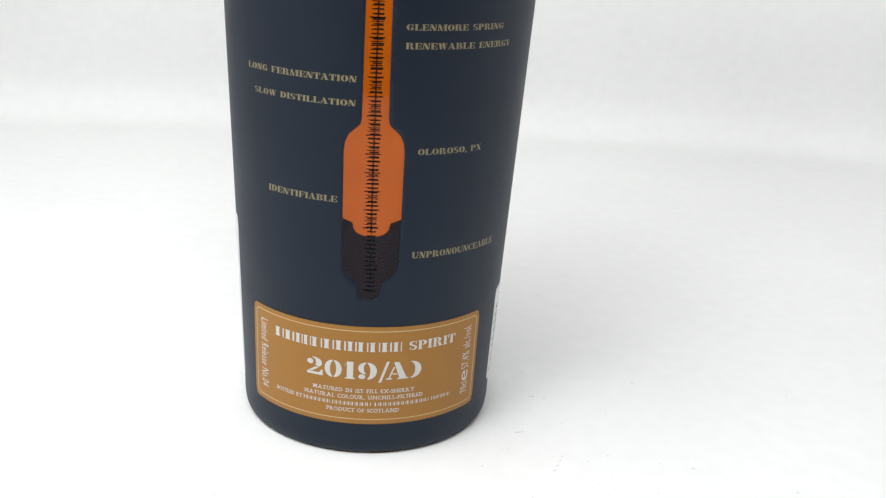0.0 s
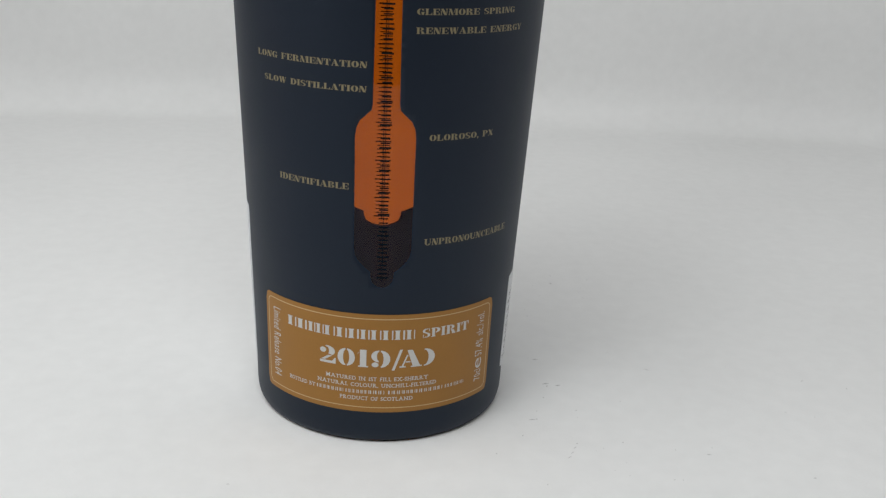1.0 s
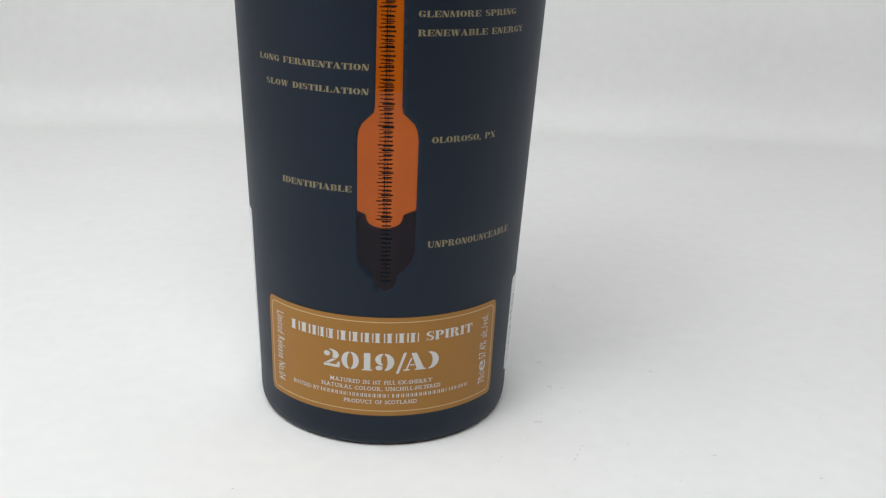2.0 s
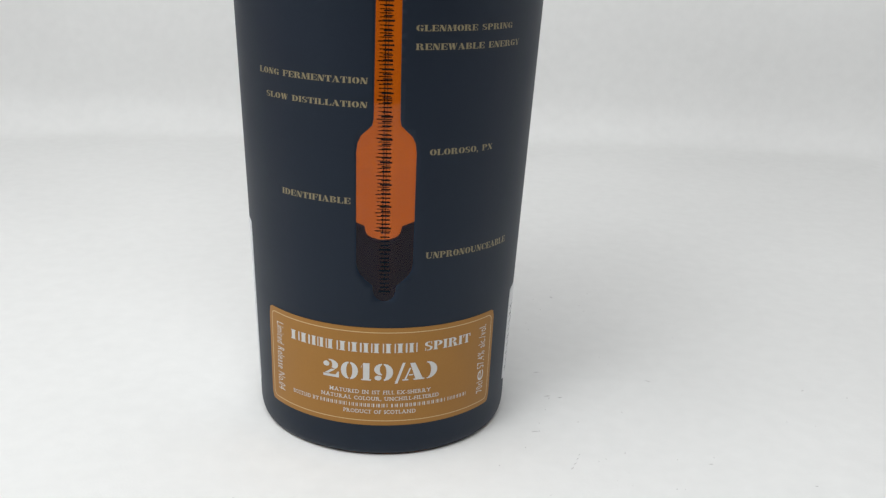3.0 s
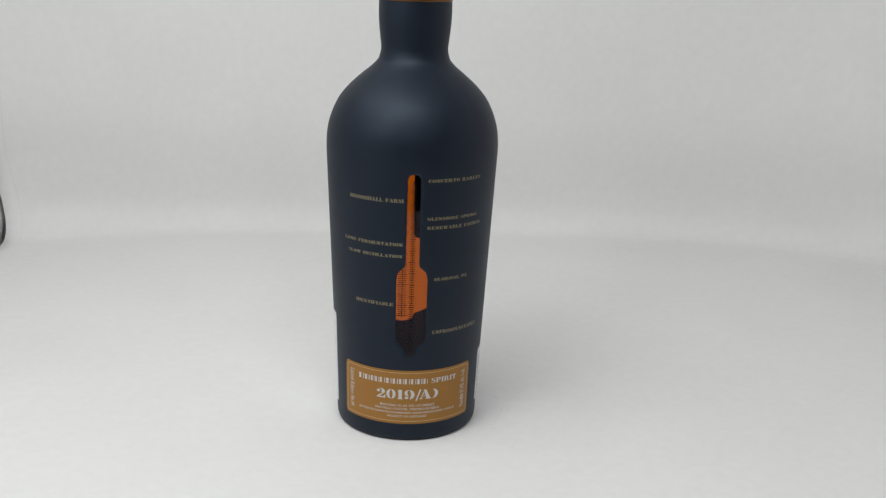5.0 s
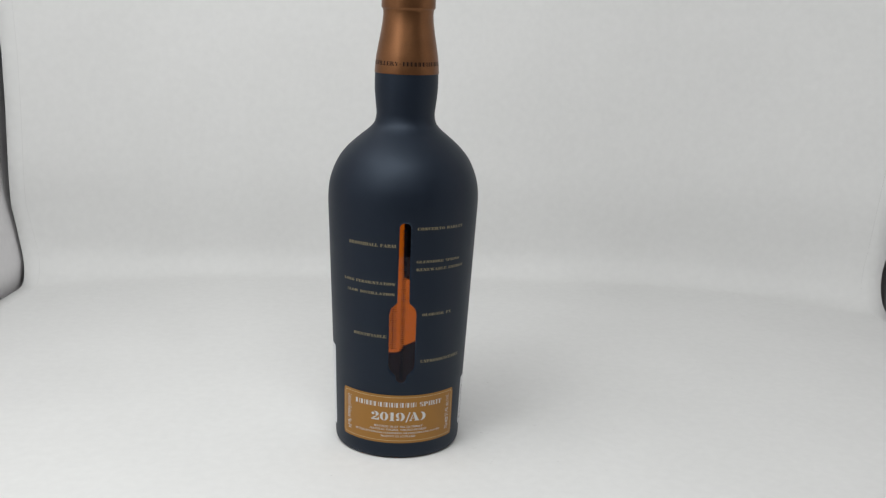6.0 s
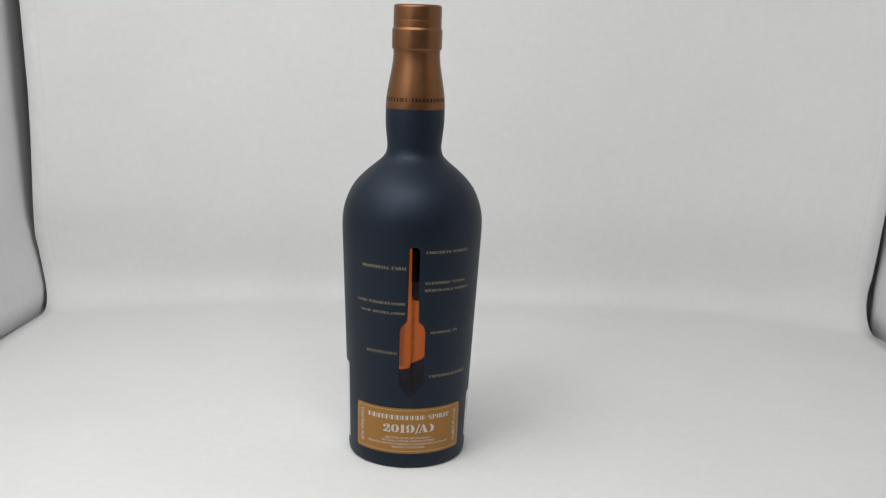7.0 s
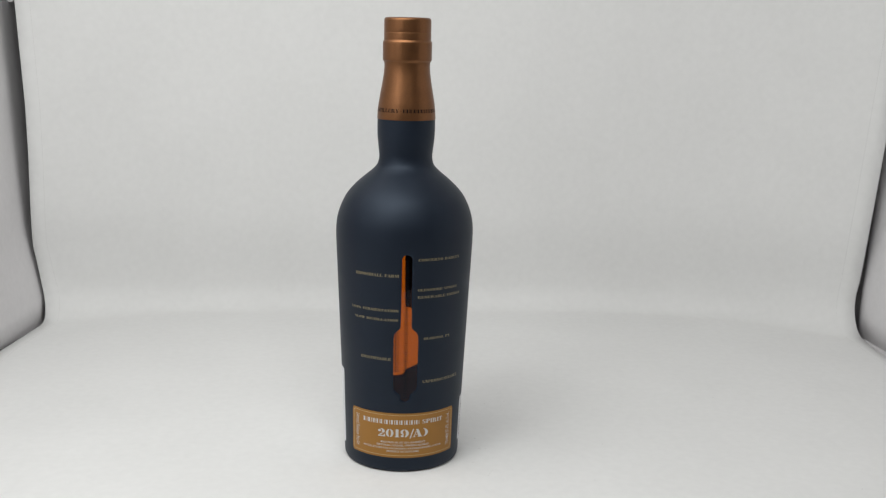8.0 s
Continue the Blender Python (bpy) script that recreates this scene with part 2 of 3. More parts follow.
def coat_mesh():
    """Outer skin of the bottle with the clear window left open at front and back."""
    prof = [p for p in outer_profile() if p[0] > 0.9]  # the paint ends above the bare glass foot
    n, step = 180, 2.0
    key, verts, faces = {}, [], []

    def vert(a, z, r):
        k = (round(a % 360.0, 4), round(z, 4))
        if k not in key:
            key[k] = len(verts)
            t = radians(a)
            verts.append((r * math.sin(t) * MM, -r * math.cos(t) * MM, z * MM))
        return key[k]

    rows = [z for z in ROWS_Z if z < 138]
    for (z0, r0), (z1, r1) in zip(prof, prof[1:]):
        for i in range(n):
            a = i * step
            off = min(abs((a + 1) % 180), abs((a + 1) % 180 - 180))
            if off < HALF and rows[0] - 0.01 <= z0 and z1 <= 144.01 + 2:
                continue
            faces.append((vert(a, z0, r0), vert(a + step, z0, r0), vert(a + step, z1, r1), vert(a, z1, r1)))
    heights = [(z, r) for z, r in prof if rows[0] - 0.01 <= z <= 146.01]
    for turn, mid, slim in ((0.0, MID, 1.0), (180.0, REAR, 0.87)):
        poly = window_outline(mid, slim)
        nc = int(2 * HALF / step) + 1
        ring = [(-HALF + step * i, heights[0][0]) for i in range(nc)] + [(HALF, z) for z, r in heights[1:]]
        ring += [(HALF - step * i, heights[-1][0]) for i in range(1, nc)] + [(-HALF, z) for z, r in reversed(heights[1:-1])]
        hole = [(math.degrees(s / radius(z)), z) for s, z in poly]
        fine = []
        for (a0, z0), (a1, z1) in zip(hole, hole[1:] + hole[:1]):
            m = max(1, int(abs(z1 - z0) / 3))
            fine += [(a0 + (a1 - a0) * j / m, z0 + (z1 - z0) * j / m) for j in range(m)]
        inner = []
        for z, r in heights[1:-1]:
            for i in range(1, nc - 1):
                q = (-HALF + step * i, z)
                near = min((q[0] - f[0]) ** 2 + (q[1] - f[1]) ** 2 for f in fine)
                if near > 0.5 and not inside(q, hole):
                    inner.append(q)
        pts = ring + fine + inner
        edges = [(i, (i + 1) % len(ring)) for i in range(len(ring))]
        edges += [(len(ring) + i, len(ring) + (i + 1) % len(fine)) for i in range(len(fine))]
        co, _, tri, *_ = geometry.delaunay_2d_cdt([Vector(q) for q in pts], edges, [], 0, 1e-6)
        zs, rs = [h[0] for h in heights], [h[1] for h in heights]
        ids = [vert(v.x + turn, v.y, float(np.interp(v.y, zs, rs))) for v in co]
        for f in tri:
            c = sum((co[i] for i in f), Vector((0, 0))) / 3
            if not inside((c.x, c.y), hole):
                faces.append(tuple(ids[i] for i in f))
    return mesh_of("coat", verts, faces, True)


coat = part("painted_coat", coat_mesh(), NAVY, bottle, "navy satin paint with clear hydrometer-shaped window")
thick = coat.modifiers.new("thickness", "SOLIDIFY")
thick.thickness, thick.offset, thick.material_offset, thick.material_offset_rim = 0.00006, -1, 1, 0
coat.data.materials.append(COAT_INSIDE)

GAP = 0.09
core = [(max(0.45, z), r - GAP) for z, r in outer_profile()]
core = [(0.45, 30.0)] + [c for c in core if c[0] > 0.45]
part("glass", lathe("glass", [(z * MM, r * MM) for z, r in core], 240), AMBER, bottle, "clear glass filled with amber whisky")

# foil capsule over the neck
CAPSULE = [(222.0, 17.9), (222.0, 18.35), (222.4, 18.4), (227.0, 18.1), (232.0, 17.55), (238.0, 16.55), (244.0, 15.45), (250.0, 14.55), (254.5, 14.2), (256.6, 14.3), (257.4, 14.55),
           (257.7, 14.8), (258.1, 15.15), (258.4, 15.25), (258.9, 15.3), (268.7, 15.32), (269.2, 15.3), (269.45, 15.22), (270.25, 14.74), (270.45, 14.66), (270.75, 14.62), (271.0, 14.62),
           (274.5, 14.65), (274.85, 14.62), (275.0, 14.57), (275.25, 14.57), (275.4, 14.63), (275.7, 14.66), (281.9, 14.62), (282.9, 14.56), (283.6, 14.3), (284.05, 13.8), (284.25, 12.6),
           (284.2, 11.8), (283.8, 11.3), (283.7, 10.6), (283.7, 0.5)]
capsule = part("capsule", lathe("capsule", [(z * MM, r * MM) for z, r in CAPSULE], 120), COPPER, bottle, "copper foil capsule over the neck and stopper")

# ---------------------------------------------------------------- label


def patch(name, s0, s1, z0, z1, lift, corner=0.0, back=False, thick=0.12):
    """A rounded rectangle wrapped on the body, with thickness."""
    n = max(2, int((s1 - s0) / 1.2))
    m = max(2, int((z1 - z0) / 2.5))
    verts, faces = [], []
    for layer in (0.0, thick):
        for j in range(m + 1):
            z = z0 + (z1 - z0) * j / m
            for i in range(n + 1):
                s = s0 + (s1 - s0) * i / n
                zz, ss = z, s
                if corner:
                    dx = max(0.0, corner - min(s - s0, s1 - s))
                    dz = max(0.0, corner - min(z - z0, z1 - z))
                    d = math.hypot(dx, dz)
                    if d > corner:
                        k = corner / d
                        cs = s0 + corner if s < (s0 + s1) / 2 else s1 - corner
                        cz = z0 + corner if z < (z0 + z1) / 2 else z1 - corner
                        ss, zz = cs + (s - cs) * k, cz + (z - cz) * k
                verts.append(wrap(ss, zz, lift + layer - thick, back))
    w = n + 1
    off = w * (m + 1)
    for j in range(m):
        for i in range(n):
            a = j * w + i
            faces.append((off + a, off + a + 1, off + a + w + 1, off + a + w))
            faces.append((a + w, a + w + 1, a + 1, a))
    loop = list(range(w)) + [j * w + n for j in range(1, m + 1)] + [m * w + i for i in range(n - 1, -1, -1)] + [j * w for j in range(m - 1, 0, -1)]
    for a, b in zip(loop, loop[1:] + loop[:1]):
        faces.append((a, b, off + b, off + a))
    return mesh_of(name, verts, faces)


label = part("front_label", patch("front_label", -38.3, 36.0, 10.7, 40.7, 0.14, corner=1.7), GOLD, bottle, "gold paper front label with fine border")


def frame_line(s0, s1, z0, z1, corner, width, lift):
    """A thin rounded rectangle line wrapped on the body."""
    ring = []
    for cs, cz, a0 in ((s1 - corner, z0 + corner, -90), (s1 - corner, z1 - corner, 0), (s0 + corner, z1 - corner, 90), (s0 + corner, z0 + corner, 180)):
        for k in range(7):
            a = radians(a0 + 15 * k)
            ring.append((cs, cz, math.cos(a), math.sin(a)))
    full = []
    for p, q in zip(ring, ring[1:] + ring[:1]):
        d = math.hypot(p[0] + corner * p[2] - q[0] - corner * q[2], p[1] + corner * p[3] - q[1] - corner * q[3])
        m = max(1, int(d / 1.0))
        for k in range(m):
            t = k / m
            full.append([a + (b - a) * t for a, b in zip(p, q)])
    verts, faces = [], []
    for cs, cz, nx, nz in full:
        for r in (corner - width / 2, corner + width / 2):
            verts.append(wrap(cs + r * nx, cz + r * nz, lift))
    n = len(full)
    for i in range(n):
        a, b = 2 * i, 2 * ((i + 1) % n)
        faces.append((a, b, b + 1, a + 1))
    return mesh_of("border_line", verts, faces)


part("border_line", frame_line(-36.9, 34.7, 12.2, 39.35, 1.6, 0.26, 0.17), CREAM, label, "fine cream border line")

# ---------------------------------------------------------------- lettering
GLYPHS = {}
CAP = 0.729  # cap height of the built-in font at size 1
STEM, HAIR, FOOT, SLIT = 0.27, 0.075, 0.075, 0.055  # thick stroke, thin stroke, serif overhang and stencil gap of the display face


def block(x0, y0, x1, y1):
    return [[(x0, y0), (x1, y0), (x1, y1), (x0, y1)]]


def slant(a0, a1, y0, b0, b1, y1):
    """A stroke from the width a0..a1 at y0 to b0..b1 at y1."""
    return [[(a0, y0), (a1, y0), (b1, y1), (b0, y1)]]


def bow(cx, cy, rx, ry, ix, iy, a0, a1):
    """A crescent between two ellipses."""
    n = max(3, int((a1 - a0) / 22))
    ring = [(math.cos(radians(a0 + (a1 - a0) * i / n)), math.sin(radians(a0 + (a1 - a0) * i / n))) for i in range(n + 1)]
    return [[(cx + ix * c, cy + iy * d), (cx + rx * c, cy + ry * d), (cx + rx * e, cy + ry * f), (cx + ix * e, cy + iy * f)] for (c, d), (e, f) in zip(ring, ring[1:])]


def stem(x, w=STEM, low=True, high=True, y0=0.0, y1=1.0):
    """An upright stroke with flat serifs."""
    out = block(x, y0 + (HAIR if low else 0), x + w, y1 - (HAIR if high else 0))
    if low:
        out += block(x - FOOT, y0, x + w + FOOT, y0 + HAIR)
    if high:
        out += block(x - FOOT, y1 - HAIR, x + w + FOOT, y1)
    return out


def arm(x0, x1, top):
    """A thin arm with a wedge at its end, at the cap line or the base line."""
    if top:
        return block(x0, 1 - HAIR, x1, 1) + slant(x1 - 0.05, x1, 0.66, x1 - 0.14, x1, 1 - HAIR)
    return block(x0, 0, x1, HAIR) + slant(x1 - 0.14, x1, HAIR, x1 - 0.05, x1, 0.36)


def display(ch):
    """Faces of one letter of the fat stencil face with slab serifs; cap height 1. None where the face lacks it."""
    t, g = STEM, SLIT
    r = t + g + 0.02
    mid = block(r, 0.46, 0.56, 0.54) + block(0.50, 0.36, 0.56, 0.64)
    shapes = {
        "I": lambda: stem(0),
        "L": lambda: stem(0) + arm(t + FOOT, 0.74, False),
        "E": lambda: stem(0) + arm(t + FOOT, 0.74, True) + arm(t + FOOT, 0.74, False) + mid,
        "F": lambda: stem(0) + arm(t + FOOT, 0.74, True) + mid,
        "T": lambda: stem(0.28, high=False) + block(0, 0.94, 0.83, 1) + slant(0, 0.05, 0.64, 0, 0.14, 0.94) + slant(0.78, 0.83, 0.64, 0.69, 0.83, 0.94),
        "H": lambda: stem(0) + stem(0.58) + block(t + g, 0.46, 0.58 - g, 0.54),
        "N": lambda: stem(0.02, 0.09, high=False, y1=0.70) + slant(0.46, 0.78, 0, 0, 0.32, 1) + stem(0.69, 0.09, low=False, y0=0.24),
        "M": lambda: stem(0.02, 0.09, high=False, y1=0.66) + slant(0.38, 0.60, 0, 0, 0.30, 1) + slant(0.62, 0.68, 0.34, 0.72, 0.78, 1) + stem(0.82),
        "A": lambda: slant(0.07, 0.14, HAIR, 0.28, 0.35, 0.72) + block(-0.02, 0, 0.24, HAIR) + slant(0.54, 0.86, HAIR, 0.30, 0.52, 1) + block(0.46, 0, 0.94, HAIR) + block(0.25, 0.28, 0.44, 0.35),
        "B": lambda: stem(0) + bow(r, 0.755, 0.40, 0.245, 0.13, 0.17, -90, 90) + bow(r, 0.255, 0.45, 0.255, 0.16, 0.18, -90, 90),
        "P": lambda: stem(0) + bow(r, 0.72, 0.44, 0.28, 0.15, 0.20, -90, 90),
        "R": lambda: stem(0) + bow(r, 0.74, 0.42, 0.26, 0.14, 0.19, -90, 90) + slant(0.54, 0.84, HAIR, 0.42, 0.70, 0.44) + block(0.50, 0, 0.92, HAIR),
        "D": lambda: stem(0) + bow(r, 0.5, 0.50, 0.50, 0.20, 0.42, -90, 90),
        "O": lambda: bow(0.41, 0.5, 0.41, 0.5, 0.12, 0.42, 92, 268) + bow(0.41 + g, 0.5, 0.41, 0.5, 0.12, 0.42, -88, 88),
        "C": lambda: bow(0.42, 0.5, 0.42, 0.5, 0.13, 0.42, 92, 268) + bow(0.42 + g, 0.62, 0.30, 0.38, 0.16, 0.30, 18, 88) + block(0.74, 0.62, 0.80, 1.0) + bow(0.42 + g, 0.36, 0.34, 0.36, 0.27, 0.28, -88, -8),
        "G": lambda: bow(0.42, 0.5, 0.42, 0.5, 0.13, 0.42, 92, 268) + bow(0.42 + g, 0.62, 0.30, 0.38, 0.16, 0.30, 18, 88) + block(0.74, 0.66, 0.80, 1.0) + stem(0.54, low=False, y0=0.02, y1=0.46),
        "U": lambda: stem(0, low=False, y0=0.32) + bow(0.40, 0.32, 0.40, 0.32, 0.14, 0.24, 180, 350) + stem(0.71, 0.09, low=False, y0=0.36),
        "S": lambda: bow(0.36, 0.71, 0.36, 0.29, 0.12, 0.21, 55, 200) + [[(0.01, 0.60), (0.25, 0.64), (0.73, 0.40), (0.49, 0.36)]] + bow(0.37, 0.29, 0.36, 0.29, 0.12, 0.21, -125, 18) + block(0.60, 0.68, 0.66, 1.0) + block(0.05, 0.0, 0.11, 0.33),
        "W": lambda: slant(0.22, 0.42, 0, 0.02, 0.32, 1) + slant(0.42, 0.47, 0.25, 0.50, 0.56, 0.8) + slant(0.66, 0.86, 0, 0.46, 0.76, 1) + slant(0.86, 0.91, 0.2, 1.0, 1.06, 1) + block(-0.05, 0.94, 0.02, 1) + block(0.93, 0.94, 1.14, 1),
        "Y": lambda: stem(0.28, high=False, y1=0.42) + slant(0.28, 0.50, 0.44, 0.0, 0.30, 1) + slant(0.54, 0.60, 0.50, 0.72, 0.78, 1) + block(0.64, 0.94, 0.86, 1),
        "X": lambda: slant(0.50, 0.82, 0, 0.0, 0.32, 1) + slant(0.50, 0.56, 0.60, 0.68, 0.74, 1) + slant(0.06, 0.12, 0, 0.24, 0.30, 0.40) + block(-0.02, 0, 0.20, 0.06) + block(0.60, 0.94, 0.82, 1),
        "0": lambda: bow(0.36, 0.5, 0.36, 0.5, 0.11, 0.42, 92, 268) + bow(0.36 + g, 0.5, 0.36, 0.5, 0.11, 0.42, -88, 88),
        "1": lambda: stem(0.10, high=False) + slant(0.0, 0.02, 0.74, 0.10, 0.10, 0.98),
        "2": lambda: bow(0.36, 0.70, 0.40, 0.30, 0.10, 0.22, -50, 105) + bow(0.16, 0.72, 0.16, 0.15, 0, 0, 0, 360) + slant(0.06, 0.26, 0.17, 0.42, 0.62, 0.45) + block(0, 0, 0.80, 0.14) + slant(0.62, 0.80, 0.14, 0.74, 0.80, 0.34),
        "9": lambda: bow(0.34, 0.66, 0.34, 0.34, 0.10, 0.27, 92, 268) + bow(0.34 + g, 0.5, 0.42, 0.5, 0.13, 0.43, -85, 88) + bow(0.17, 0.17, 0.15, 0.14, 0, 0, 0, 360),
    }
    return shapes[ch]() if ch in shapes else None


def glyph(ch, bold, slab_feet, stencil):
    """Flat outline of one character: corner points, faces, width; cap height is 1."""
    k = (ch, bold, slab_feet, stencil)
    if k in GLYPHS:
        return GLYPHS[k]
    own = display(ch) if stencil else None
    if own:
        verts, faces = [], []
        for i, face in enumerate(own):
            faces.append(tuple(range(len(verts), len(verts) + len(face))))
            verts += [(x * CAP, y * CAP, 0.1 * i) for x, y in face]
        lo, hi = min(v[0] for v in verts), max(v[0] for v in verts)
        GLYPHS[k] = ([(x - lo, y, up) for x, y, up in verts], faces, hi - lo)
        return GLYPHS[k]
    cu = bpy.data.curves.new("letter", "FONT")
    cu.body, cu.size, cu.offset, cu.resolution_u = ch, 1.0, bold, 3
    ob = new("letter", cu)
    me = bpy.data.meshes.new_from_object(ob.evaluated_get(bpy.context.evaluated_depsgraph_get()))
    bm = bmesh.new()
    bm.from_mesh(me)
    bpy.data.objects.remove(ob)
    bpy.data.curves.remove(cu)
    bpy.data.meshes.remove(me)
    bmesh.ops.remove_doubles(bm, verts=bm.verts, dist=1e-5)
    xs, ys = [v.co.x for v in bm.verts], [v.co.y for v in bm.verts]
    lo, hi, bot, top = min(xs), max(xs), min(ys), max(ys)
    extra = []
    if slab_feet and (ch.isupper() or ch == "1"):
        for e in bm.edges:
            a, b = e.verts[0].co, e.verts[1].co
            if len(e.link_faces) == 1 and abs(a.y - b.y) < 1e-3 and 0.03 < abs(a.x - b.x) < 0.3:
                x0, x1 = min(a.x, b.x) - 0.09, max(a.x, b.x) + 0.09
                if abs(a.y - bot) < 0.02:
                    extra.append((x0, x1, bot, bot + 0.10))
                elif abs(a.y - top) < 0.02 and ch.isupper():
                    extra.append((x0, x1, top - 0.10, top))
    bm.verts.index_update()
    verts = [(v.co.x, v.co.y, 0.0) for v in bm.verts]
    faces = [tuple(v.index for v in f.verts) for f in bm.faces]
    bm.free()
    for x0, x1, y0, y1 in extra:
        n = len(verts)
        verts += [(x0, y0, 1.0), (x1, y0, 1.0), (x1, y1, 1.0), (x0, y1, 1.0)]
        faces.append((n, n + 1, n + 2, n + 3))
    if extra:
        lo, hi = min(v[0] for v in verts), max(v[0] for v in verts)
    GLYPHS[k] = ([(x - lo, y, up) for x, y, up in verts], faces, hi - lo)
    return GLYPHS[k]


def lettering(text, box, mat, parent, place=wrap, lift=0.05, bold=0.012, feet=True, stencil=False, turn=0, gap=0.13, label=""):
    """One line of print fitted to box (s0, s1, z0, z1). stencil: in the display face. turn: 0 level, -1 reads downwards, 1 reads upwards."""
    s0, s1, z0, z1 = box
    pos, items = 0.0, []
    for ch in text:
        if ch == " ":
            pos += 0.42
            continue
        v, f, w = glyph(ch, bold, feet, stencil)
        items.append((pos, v, f))
        pos += w + gap
    width = pos - gap
    bm = bmesh.new()
    for at, v, f in items:
        vs = [bm.verts.new(((at + x) / width, y / CAP, up)) for x, y, up in v]
        for q in f:
            try:
                bm.faces.new([vs[i] for i in q])
            except ValueError:
                pass
    run = (s1 - s0) if turn == 0 else (z1 - z0)
    if turn == 0:
        for k in range(1, int(run / 1.6)):
            x = k * 1.6 / run
            bmesh.ops.bisect_plane(bm, geom=bm.verts[:] + bm.edges[:] + bm.faces[:], plane_co=(x, 0, 0), plane_no=(1, 0, 0))
    for v in bm.verts:
        x, y, up = v.co
        if turn == 0:
            s, z = s0 + x * (s1 - s0), z0 + y * (z1 - z0)
        elif turn < 0:
            s, z = s0 + y * (s1 - s0), z1 - x * (z1 - z0)
        else:
            s, z = s1 - y * (s1 - s0), z0 + x * (z1 - z0)
        v.co = place(s, z, lift + 0.008 * up)
    me = bpy.data.meshes.new("lettering")
    bm.to_mesh(me)
    bm.free()
    return part("lettering", me, mat, parent, label)


def bars(count, box, mat, parent, place=wrap, lift=0.05, rnd=None, feet=False):
    """Plain letter-sized bars in place of a name."""
    s0, s1, z0, z1 = box
    rnd = rnd or random.Random(5)
    widths = [rnd.uniform(0.8, 1.2) for _ in range(count)]
    unit = (s1 - s0) / sum(widths)
    verts, faces = [], []
    a = s0
    for w in widths:
        w *= unit
        wide, thin = w * rnd.uniform(0.30, 0.40) * (1.0 if feet else 0.72), w * rnd.uniform(0.10, 0.15)
        if feet:
            f, e = (z1 - z0) * 0.08, w * 0.07
            strokes = ((a, a + wide, z0 + f, z1 - f), (a - e, a + wide + e, z0, z0 + f), (a - e, a + wide + e, z1 - f, z1), (a + w * 0.80 - thin, a + w * 0.80, z0, z1))
        else:
            strokes = ((a, a + wide, z0, z1), (a + w * 0.80 - thin, a + w * 0.80, z0, z1))
        for x0, x1, y0, y1 in strokes:
            n = len(verts)
            verts += [place(x0, y0, lift), place(x1, y0, lift), place(x1, y1, lift), place(x0, y1, lift)]
            faces.append((n, n + 1, n + 2, n + 3))
        a += w
    return part("plain_print", mesh_of("plain_print", verts, faces), mat, parent)


# lines of print on the painted body
for words, box in (
    ("CONCERTO BARLEY", (6.4, 36.9, 139.15, 140.75)),
    ("BROOMHALL FARM", (-34.7, -5.3, 128.95, 130.75)),
    ("GLENMORE SPRING", (6.4, 35.2, 120.25, 121.75)),
    ("RENEWABLE ENERGY", (6.4, 38.8, 115.7, 117.25)),
    ("LONG FERMENTATION", (-38.4, -5.25, 107.0, 108.55)),
    ("SLOW DISTILLATION", (-35.7, -5.3, 101.0, 102.5)),
    ("OLOROSO, PX", (10.8, 30.1, 88.85, 90.45)),
    ("IDENTIFIABLE", (-30.4, -9.5, 75.5, 77.15)),
    ("UNPRONOUNCEABLE", (10.6, 39.2, 60.5, 62.3)),
):
    lettering(words, box, SAND, coat, bold=0.018, gap=0.06, stencil=True, label="sand-gold stencil print")

# print on the gold label
ON = 0.18
bars(12, (-28.0, 9.6, 33.3, 36.1), PALE, label, lift=ON, rnd=random.Random(2), feet=True)
lettering("SPIRIT", (11.2, 25.8, 33.4, 36.1), PALE, label, lift=ON, bold=0.05, stencil=True, gap=0.07)
YEAR = (-17.2, 15.1)
for ch, a, b in (("2", 0.0, 0.145), ("0", 0.161, 0.3125), ("1", 0.335, 0.425), ("9", 0.45, 0.61), ("/", 0.625, 0.715), ("A", 0.69, 0.884)):
    w = YEAR[1] - YEAR[0]
    low, high = (24.0, 30.6) if ch == "/" else (24.75, 30.05)
    lettering(ch, (YEAR[0] + a * w, YEAR[0] + b * w, low, high), PALE, label, lift=ON, bold=0.045 if ch != "/" else 0.0, stencil=True)


def crescent():
    """The bow of the last letter, without its stem."""
    verts, faces = [], []
    n = 14
    for i in range(n + 1):
        a = radians(-90 + 180 * i / n)
        zc = 27.4 + 2.65 * math.sin(a)
        verts += [wrap(11.9 + 1.35 * math.cos(a), zc * 0.9 + 27.4 * 0.1, ON), wrap(12.1 + 3.0 * math.cos(a), zc, ON)]
        if i:
            k = 2 * i
            faces.append((k - 2, k - 1, k + 1, k))
    return mesh_of("lettering", verts, faces)


part("lettering", crescent(), PALE, label)
lettering("MATURED IN 1ST FILL EX-SHERRY", (-15.4, 13.4, 20.6, 21.8), PALE, label, lift=ON, bold=0.008, gap=0.06)
lettering("NATURAL COLOUR, UNCHILL-FILTERED", (-18.0, 15.9, 18.6, 19.8), PALE, label, lift=ON, bold=0.008, gap=0.06)
lettering("BOTTLED BY", (-27.8, -18.7, 16.45, 17.65), PALE, label, lift=ON, bold=0.008, gap=0.06)
bars(7, (-18.2, -10.1, 16.5, 17.6), PALE, label, lift=ON, rnd=random.Random(3))
bars(9, (-9.6, 1.4, 16.5, 17.6), PALE, label, lift=ON, rnd=random.Random(4))
bars(12, (2.2, 18.2, 16.5, 17.6), PALE, label, lift=ON, rnd=random.Random(6))
